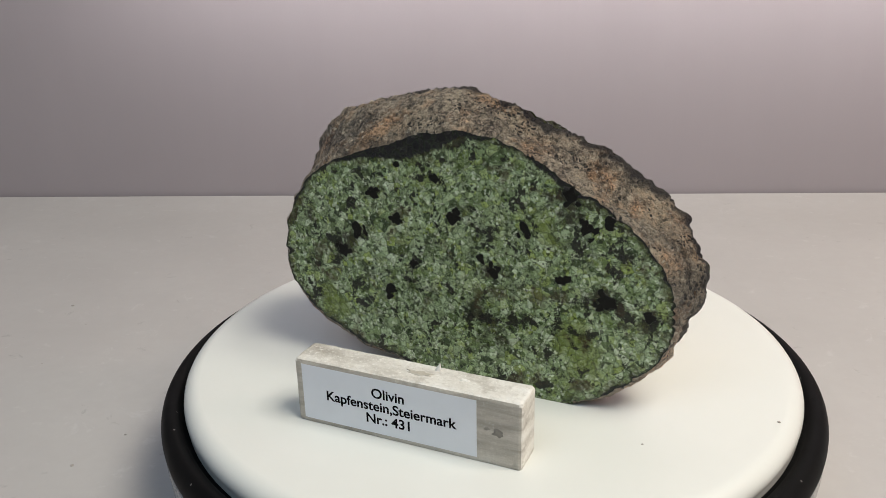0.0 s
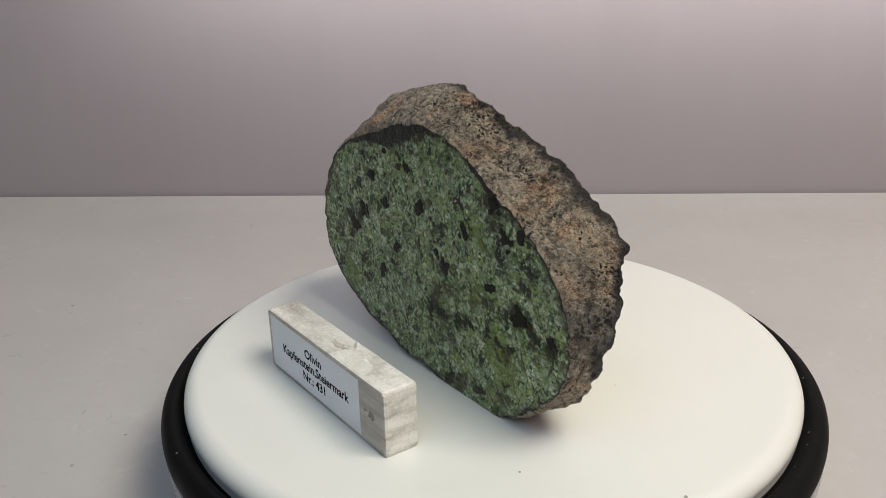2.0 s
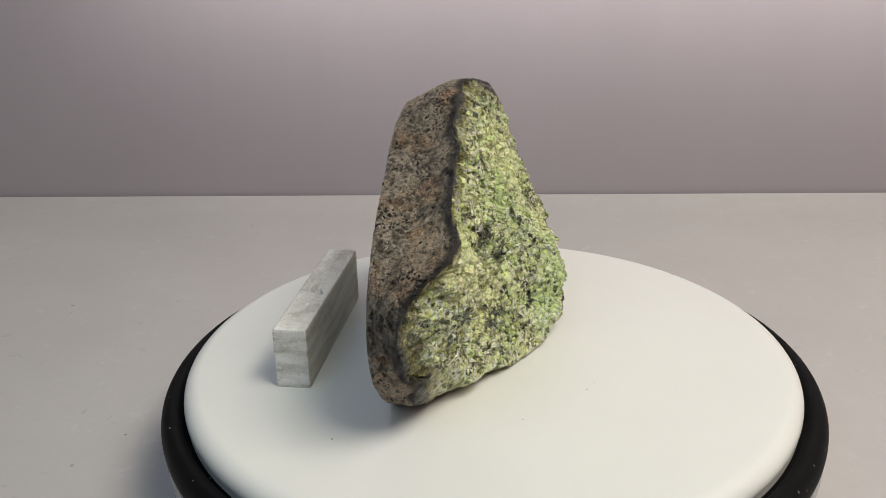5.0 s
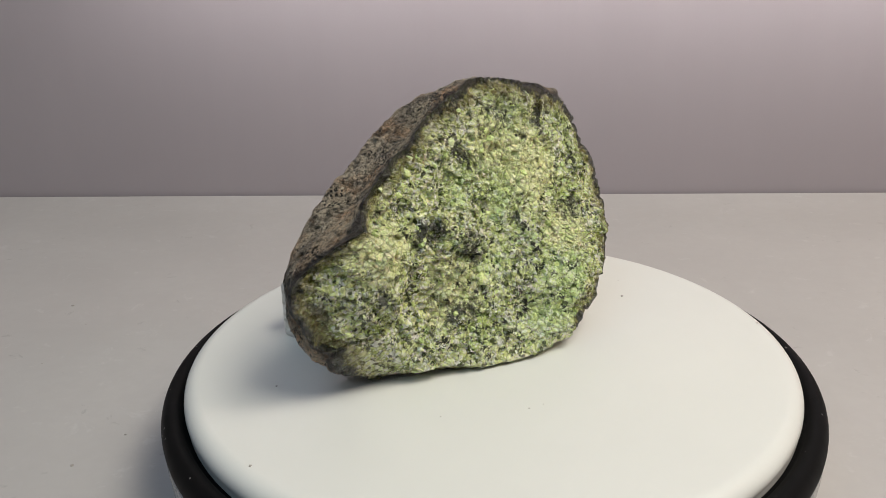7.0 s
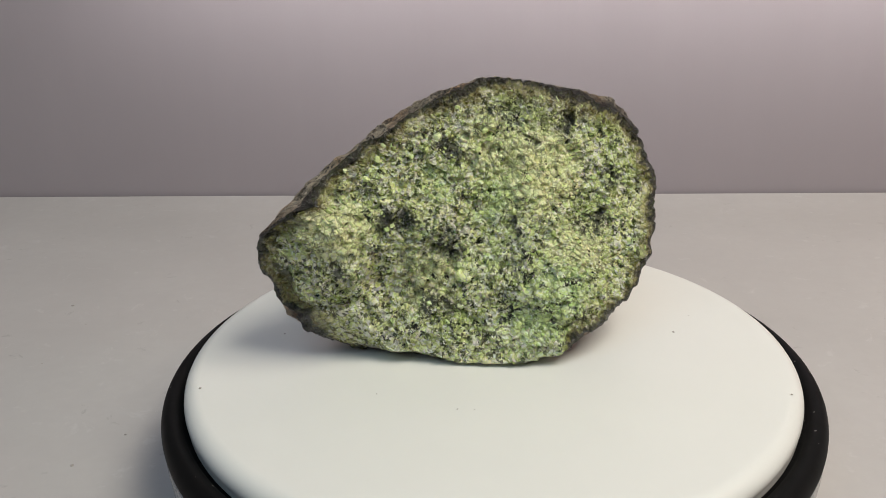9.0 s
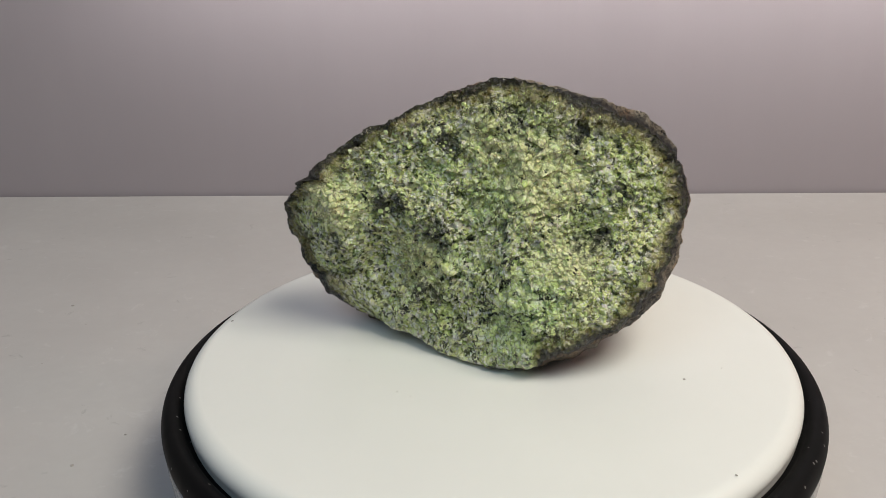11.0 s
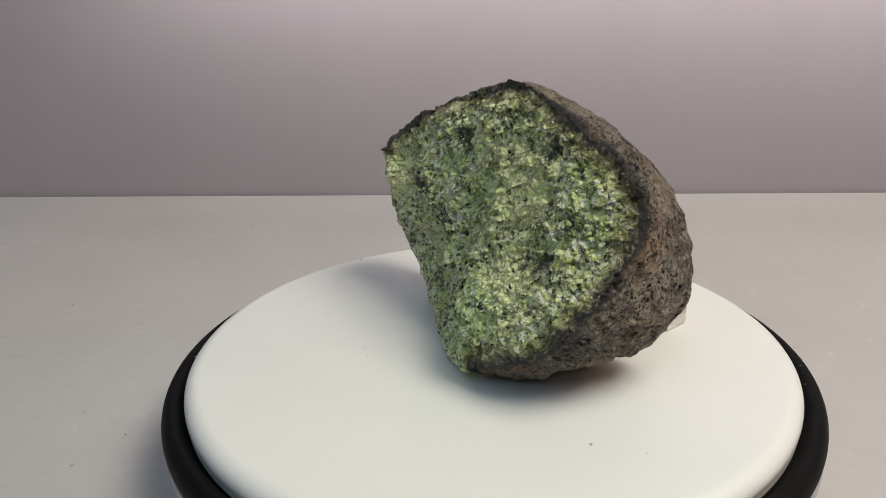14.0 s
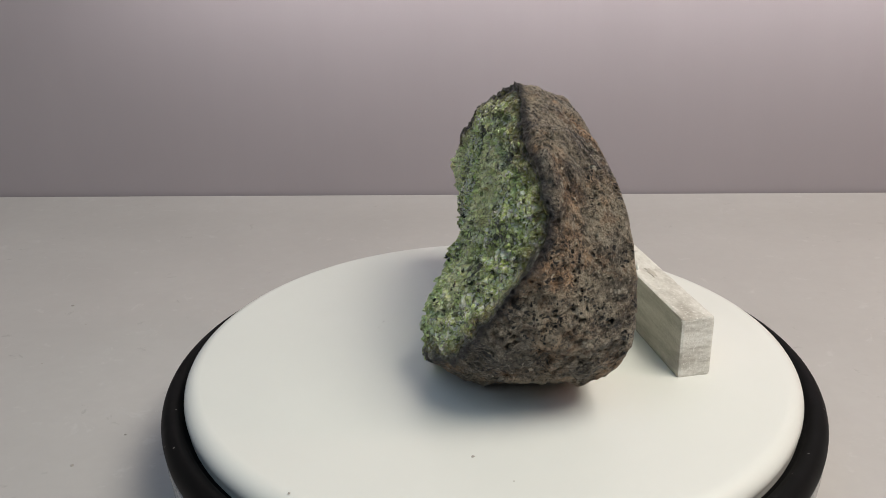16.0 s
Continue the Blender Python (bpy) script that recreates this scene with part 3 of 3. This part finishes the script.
def build_rock():
    rock = tagged(new("rock"), "sawn green olivine nodule in brown basalt crust on a plate", "rock")
    degs = [360.0 * k / AROUND for k in range(AROUND)]
    # where the crust ends on the broken side
    ends = []
    for d in degs:
        c, s = math.cos(radians(d)), math.sin(radians(d))
        w = 8.0
        while w < 56.0:
            r = side_radius(d, w)
            if w >= back_depth(r * c, r * s):
                break
            w += 0.25
        ends.append(w)
    ends = [sum(ends[(k + j) % AROUND] for j in range(-5, 6)) / 11 + 0.9 * noise.fractal(Vector((math.cos(radians(d)), math.sin(radians(d)), 0.3)) * 9, 0.9, 2, 3)
            for k, d in enumerate(degs)]
    # on the lower right the break reaches further round, and the crust stops short of the edge
    def reach(d, centre, width):
        return math.exp(-((((d - centre + 180) % 360 - 180) / width) ** 4))

    stops = [min(e, 60.0 - 49.0 * reach(d, 322, 30), 60.0 - 34.0 * reach(d, 6, 46), 60.0 - 38.0 * reach(d, 280, 31)) + 1.4 * noise.fractal(Vector((math.cos(radians(d)) * 9, math.sin(radians(d)) * 9, 4.4)), 0.9, 2, 3)
             for d, e in zip(degs, ends)]
    stops = [min(max(sum(stops[(k + m) % AROUND] for m in range(-4, 5)) / 9, 6.0), ends[k]) for k in range(AROUND)]
    # crust
    rows = 76
    grid, rims = [], []
    for j in range(rows + 1):
        for k, d in enumerate(degs):
            c, s = math.cos(radians(d)), math.sin(radians(d))
            t = j / rows
            w = stops[k] * t
            r = side_radius(d, w)
            q = Vector((r * c, r * s, w))
            fade = min(1.0, t / 0.05 + 0.6)
            h = crust_relief(q) * fade
            roll = -0.6 * max(0.0, 1 - w / 1.2) ** 2
            r += h + roll
            grid.append((r * c, r * s, w + (h * 0.3 if 0 < j else 0.0)))
            rims.append(stops[k] - w)
    # broken face, from the crust's edge inwards; it starts on the very edge of the crust
    flank, rings = 22, 100
    back, brims = [], []
    for j in range(flank + rings):
        for k, d in enumerate(degs):
            c, s = math.cos(radians(d)), math.sin(radians(d))
            eu, ev, ew = grid[rows * AROUND + k]
            if j < flank:
                t = j / flank
                w = stops[k] + (ends[k] - stops[k]) * t
                r = side_radius(d, w)
                near = min(1.0, (w - stops[k]) / 3.0)
                u, v, f = r * c * near + eu * (1 - near), r * s * near + ev * (1 - near), 1.0
                w = w * near + ew * (1 - near)
                deep = w - stops[k]
            else:
                f = 1 - (j - flank) / rings
                r = side_radius(d, ends[k])
                near = min(1.0, (ends[k] - stops[k]) / 3.0)
                ru, rv = r * c * near + eu * (1 - near), r * s * near + ev * (1 - near)
                rw = ends[k] * near + ew * (1 - near)
                u, v = ru * f, rv * f
                w = back_depth(u, v)
                ease = min(1.0, (1 - f) / 0.10)
                w = rw * (1 - ease) + w * ease
                deep = (1 - f) * math.hypot(ru, rv) + ends[k] - stops[k]
            if j:
                h = broken_relief(Vector((u, v, w))) * min(1.0, max(0.0, deep) / 1.5)
                if j < flank:
                    u, v, w = u + h * 0.30 * c, v + h * 0.30 * s, w + 0.1 * h
                else:
                    ease = min(1.0, (1 - f) / 0.14)
                    w += h * (0.2 + 0.8 * ease)
                    u, v = u + h * 0.30 * c * (1 - 0.6 * ease), v + h * 0.30 * s * (1 - 0.6 * ease)
            back.append((u, v, w))
            brims.append(max(0.0, deep))
    back.append((0.0, 0.0, back_depth(0, 0)))
    brims.append(50.0)
    # sawn face, from the crust's edge inwards
    frings = 60
    front, frims = [], []
    for j in range(frings):
        f = 1 - j / frings
        for k, d in enumerate(degs):
            eu, ev, ew = grid[k]
            u, v = eu * f, ev * f
            q = Vector((u, v, 0))
            sag = 0.10 * noise.fractal(q / 4.0, 0.9, 2.2, 3) if j else 0.0
            front.append((u, v, sag * min(1.0, j / 4)))
            band = 0.5 + 5.4 * math.exp(-((d - 112) / 26.0) ** 2) + 1.3 * math.exp(-((d - 35) / 14.0) ** 2)
            frims.append((1 - f) * math.hypot(eu, ev) - band + 1.6)
    front.append((0.0, 0.0, 0.0))
    frims.append(50.0)

    low = min(in_rock(*p).z for p in grid + back)

    def place(points):
        return [in_rock(*p) - Vector((0, 0, low)) for p in points]

    def quads(n, closed, flip):
        out = []
        for j in range(n):
            for k in range(AROUND):
                i = (k + 1) % AROUND
                f = (j * AROUND + k, j * AROUND + i, (j + 1) * AROUND + i, (j + 1) * AROUND + k)
                out.append(f[::-1] if flip else f)
        if closed:
            tip = (n + 1) * AROUND
            for k in range(AROUND):
                i = (k + 1) % AROUND
                f = (n * AROUND + k, n * AROUND + i, tip)
                out.append(f[::-1] if flip else f)
        return out

    for name, points, faces, mat, rim, label in (
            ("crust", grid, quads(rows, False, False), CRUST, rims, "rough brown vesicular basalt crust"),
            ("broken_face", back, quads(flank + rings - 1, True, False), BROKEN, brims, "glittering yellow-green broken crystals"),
            ("cut_face", front, quads(frings - 1, True, True), CUT, frims, "flat sawn green face with dark spots")):
        me = mesh_of(name, place(points), faces, mat, name == "cut_face")
        at = me.attributes.new("rim", "FLOAT", "POINT")
        at.data.foreach_set("value", rim)
        hung(name, me, rock, label)
    return rock, low, back[flank * AROUND:-1]


ROCK, ROCK_LOW, BREAK = build_rock()
ROCK_AT = pose(-0.01091, -0.02417, 0.0, 0, 0, -21.15)


# ---------------------------------------------------------------- dark crystals in the sawn face
def build_inclusions():
    rng = random.Random(5)
    # centre, spread and number of grains of each dark cluster
    clusters = ((-35.9, 2.4, 3.6, 5), (-8.8, 21.2, 1.8, 2), (-16.8, -6.6, 1.4, 2), (19.1, 8.8, 3.2, 4), (5.3, -2.2, 1.4, 2), (55.3, -12.6, 1.6, 2),
                (31.7, 20.0, 3.4, 4), (36.8, 10.9, 3.4, 6), (-25.2, -16.5, 2.8, 4), (-3.2, 9.5, 3.0, 5), (-29.5, 14.5, 2.0, 4), (43.3, -10.0, 4.0, 7),
                (-21.3, 24.2, 0.9, 1), (-40.9, -5.5, 3.0, 4), (30.0, -5.3, 2.2, 3), (42.9, 14.2, 2.2, 3), (9.3, -6.1, 3.2, 4), (-22.0, 7.0, 2.0, 3))
    spots = []
    for u, v, spread, count in clusters:
        for k in range(count):
            a, d = rng.uniform(0, 2 * math.pi), spread * math.sqrt(k / count)
            spots.append((u + 4.0 + d * math.cos(a), v + d * math.sin(a), rng.uniform(1.0, 1.7) + 0.42 * spread * (k == 0)))
    for u, v, size in spots:
        n = 11
        turn, flat = rng.uniform(0, 180), rng.uniform(0.55, 0.9)
        ca, sa = math.cos(radians(turn)), math.sin(radians(turn))
        ring, inner = [], []
        for k in range(n):
            a = 2 * math.pi * k / n
            r = size * rng.uniform(0.65, 1.2)
            x, y = r * math.cos(a), r * math.sin(a) * flat
            ring.append((u + x * ca - y * sa, v + x * sa + y * ca, 0.35))
            inner.append((u + (x * ca - y * sa) * 0.8, v + (x * sa + y * ca) * 0.8, -0.13 - rng.uniform(0, 0.12)))
        verts = [in_rock(*p) - Vector((0, 0, ROCK_LOW)) for p in ring + inner + [(u, v, -0.2)]]
        faces = [(k, k + n, (k + 1) % n + n, (k + 1) % n) for k in range(n)] + [(n + k, 2 * n, n + (k + 1) % n) for k in range(n)]
        hung("dark_crystal", mesh_of("dark_crystal", verts, faces, SPINEL, False), ROCK, "black glassy crystal")


build_inclusions()


# ---------------------------------------------------------------- loose-edged crystals on the broken face
def build_crystals(count=260):
    rng = random.Random(21)
    shapes = []
    for k in range(7):
        bm = bmesh.new()
        bmesh.ops.create_icosphere(bm, subdivisions=1, radius=MM)
        for v in bm.verts:
            v.co *= rng.uniform(0.72, 1.15)
        cuts = [Vector((rng.uniform(-1, 1), rng.uniform(-1, 1), rng.uniform(-1, 1))).normalized() for _ in range(4)]
        for v in bm.verts:
            for c in cuts:
                over = v.co.dot(c) - 0.62 * MM
                if over > 0:
                    v.co -= c * over
        me = bpy.data.meshes.new("crystal")
        bm.to_mesh(me)
        bm.free()
        me.materials.append(CRYSTAL)
        shapes.append(me)
    rings = len(BREAK) // AROUND
    for _ in range(count):
        j = min(rings - 1, int(rings * (1 - math.sqrt(rng.uniform(0.004, 0.86)))))
        u, v, w = BREAK[j * AROUND + rng.randrange(AROUND)]
        size = rng.uniform(0.7, 1.8)
        ob = hung("crystal", rng.choice(shapes), ROCK)
        turn = Euler((rng.uniform(0, 6.3), rng.uniform(0, 6.3), rng.uniform(0, 6.3)))
        scale = Vector((size * rng.uniform(0.7, 1.25), size * rng.uniform(0.7, 1.25), size))
        ob.matrix_local = Matrix.LocRotScale(in_rock(u, v, w - 0.6 * size) - Vector((0, 0, ROCK_LOW)), turn, scale)


build_crystals()


# ---------------------------------------------------------------- the name block
BLOCK_L, BLOCK_T, BLOCK_H = 0.0688, 0.0110, 0.0202
BLOCK_AT = pose(-0.0554, -0.0467, 0.0, 0, 0, -21.3)


def lettering(text, size, x, z, parent):
    cu = bpy.data.curves.new("lettering", "FONT")
    cu.body, cu.size, cu.align_x, cu.extrude = text, size, "CENTER", 0.00001
    cu.offset = 0.00009
    ob = bpy.data.objects.new("lettering", cu)
    scene.collection.objects.link(ob)
    bpy.context.view_layer.update()
    me = bpy.data.meshes.new_from_object(ob.evaluated_get(bpy.context.evaluated_depsgraph_get()))
    bpy.data.objects.remove(ob)
    me.materials.clear()
    me.materials.append(INK)
    out = hung("lettering", me, parent, "black printed words " + text.replace(".:", " "))
    out.matrix_local = pose(x, -0.00013, z, 90, 0, 0)
    return out


def build_block():
    block = tagged(new("name_block"), "small grey limestone block with white paper label, standing before the rock", "label block")
    bm = box_bm(0, BLOCK_L, 0, BLOCK_T, 0, BLOCK_H)
    bmesh.ops.subdivide_edges(bm, edges=[e for e in bm.edges if abs(e.verts[0].co.x - e.verts[1].co.x) > 0.01], cuts=70)
    bmesh.ops.subdivide_edges(bm, edges=[e for e in bm.edges if abs(e.verts[0].co.z - e.verts[1].co.z) > 0.01], cuts=20)
    bmesh.ops.subdivide_edges(bm, edges=[e for e in bm.edges if abs(e.verts[0].co.y - e.verts[1].co.y) > 0.005], cuts=10)
    for v in bm.verts:
        p = v.co
        sides = ((p.x < 1e-5) + (p.x > BLOCK_L - 1e-5) + (p.y < 1e-5) + (p.y > BLOCK_T - 1e-5) + (p.z < 1e-5) + (p.z > BLOCK_H - 1e-5))
        if sides > 1:
            r = 0.00026 * (1.0 + 0.45 * noise.noise(p * 350)) * (sides - 1)
            mid = Vector((BLOCK_L / 2, BLOCK_T / 2, BLOCK_H / 2))
            way = Vector([(-1 if p[i] > mid[i] else 1) if (p[i] < 1e-5 or p[i] > (BLOCK_L, BLOCK_T, BLOCK_H)[i] - 1e-5) else 0 for i in range(3)])
            v.co = p + Vector((way.x, way.y, 0 if p.z < 1e-5 else way.z)) * max(r, 0.0001)
        elif p.z > BLOCK_H - 1e-5:
            v.co.z += 0.00012 * noise.noise(p * 500)
    bm.normal_update()
    # Broad sides take the darker stone, top and ends the paler, as if lit.
    for f in bm.faces:
        f.material_index = 0 if abs(f.normal.y) > 0.8 else 1
    stone = part("stone", bm, MARBLE, block, "grey-beige limestone with worn edges")
    stone.data.materials.append(MARBLE_LIT)
    label = part("paper_label", box_bm(0.0023, 0.0561, -0.0001, 0.0006, 0.0014, 0.0188), PAPER, block, "white printed paper label")
    lettering("Olivin", 0.00428, 0.0298, 0.0128, label)
    lettering("Kapfenstein,Steiermark", 0.00428, 0.0300, 0.0087, label)
    lettering("Nr.: 431", 0.00428, 0.0298, 0.0046, label)
    chip = bmesh.new()
    bmesh.ops.create_cone(chip, cap_ends=True, segments=6, radius1=0.0017, radius2=0.0001, depth=0.0030)
    for v in chip.verts:
        v.co = Vector((v.co.x * 0.8 + v.co.z * 0.3, v.co.y * 0.5, v.co.z)) + Vector((0.0415, 0.0085, BLOCK_H + 0.0009))
    part("chip", chip, SHARD, block, "white splinter standing on the top edge")
    rng = random.Random(8)
    for name, upright, x, y, rx, ry, mat, label in (("flake", False, 0.0372, 0.0052, 0.0046, 0.0016, MARBLE, "thin grey flake on the top face"),
                                                    ("flake", False, 0.0505, 0.0062, 0.0022, 0.0008, SHARD, "thin white flake on the top face"),
                                                    ("fossil", True, 0.0620, 0.0102, 0.0021, 0.0015, FOSSIL, "dark fossil in the polished face"),
                                                    ("fossil", True, 0.0590, 0.0109, 0.0011, 0.0006, FOSSIL, "dark fossil in the polished face")):
        n = 14
        radii = [rng.uniform(0.55, 1.2) for _ in range(n)]
        ring = [(x + rx * r * math.cos(2 * math.pi * k / n), y + ry * r * math.sin(2 * math.pi * k / n)) for k, r in enumerate(radii)]
        inner = [(x + (a - x) * 0.8, y + (b - y) * 0.8) for a, b in ring]
        if upright:
            verts = [(a, 0.0001, b) for a, b in ring] + [(a, -0.00005, b) for a, b in inner]
        else:
            verts = [(a, b, BLOCK_H - 0.0001) for a, b in ring] + [(a, b, BLOCK_H + 0.00018) for a, b in inner]
        faces = [(k, (k + 1) % n, (k + 1) % n + n, k + n) for k in range(n)] + [tuple(range(n, 2 * n))]
        hung(name, mesh_of(name, verts, faces, mat, False), block, label)
    return block


BLOCK = build_block()


# ---------------------------------------------------------------- crumbs
def build_crumb(name, size, seed, label):
    rng = random.Random(seed)
    bm = bmesh.new()
    bmesh.ops.create_icosphere(bm, subdivisions=1, radius=size)
    for v in bm.verts:
        v.co = Vector((v.co.x * rng.uniform(0.6, 1.4), v.co.y * rng.uniform(0.6, 1.4), max(0, v.co.z * 0.5 + size * 0.25)))
    me = bpy.data.meshes.new(name)
    bm.to_mesh(me)
    bm.free()
    me.materials.append(DUST)
    return tagged(new(name, me), label, "crumb", "loose crumbs")


CRUMBS = []
for i, (x, y, size) in enumerate(((42.4, -58.5, 0.35), (83.0, -46.6, 0.55), (47.2, -3.5, 0.25), (36.4, 20.8, 0.28), (33.1, 24.6, 0.22),
                                  (-51.2, 40.4, 0.5), (-66.1, 37.6, 0.22), (-38.6, 88.6, 0.4))):
    CRUMBS.append((build_crumb("crumb", size * MM, i, "tiny grey rock crumb on the white plate"), pose(x * MM, y * MM, 0)))
for i, (x, y, size) in enumerate(((-204.9, 117.2, 0.8), (-145.5, -14.9, 0.7), (-134.1, 4.7, 0.5), (-189.2, 96.5, 0.35), (-191.8, 58.1, 0.4))):
    build_crumb("crumb", size * MM, 40 + i, "tiny dark speck on the tabletop").location = (x * MM, y * MM, DESK_Z)


# ---------------------------------------------------------------- what turns
def motions():
    times = [0.25 * k for k in range(int(CLIP / 0.25) + 1)]
    walk(TOP, [(t, pose(0, 0, -DESK_Z, 0, 0, SPIN * t)) for t in times])
    for thing, start in [(ROCK, ROCK_AT), (BLOCK, BLOCK_AT)] + CRUMBS:
        walk(thing, [(t, pose(0, 0, 0, 0, 0, SPIN * t) @ start) for t in times])


motions()
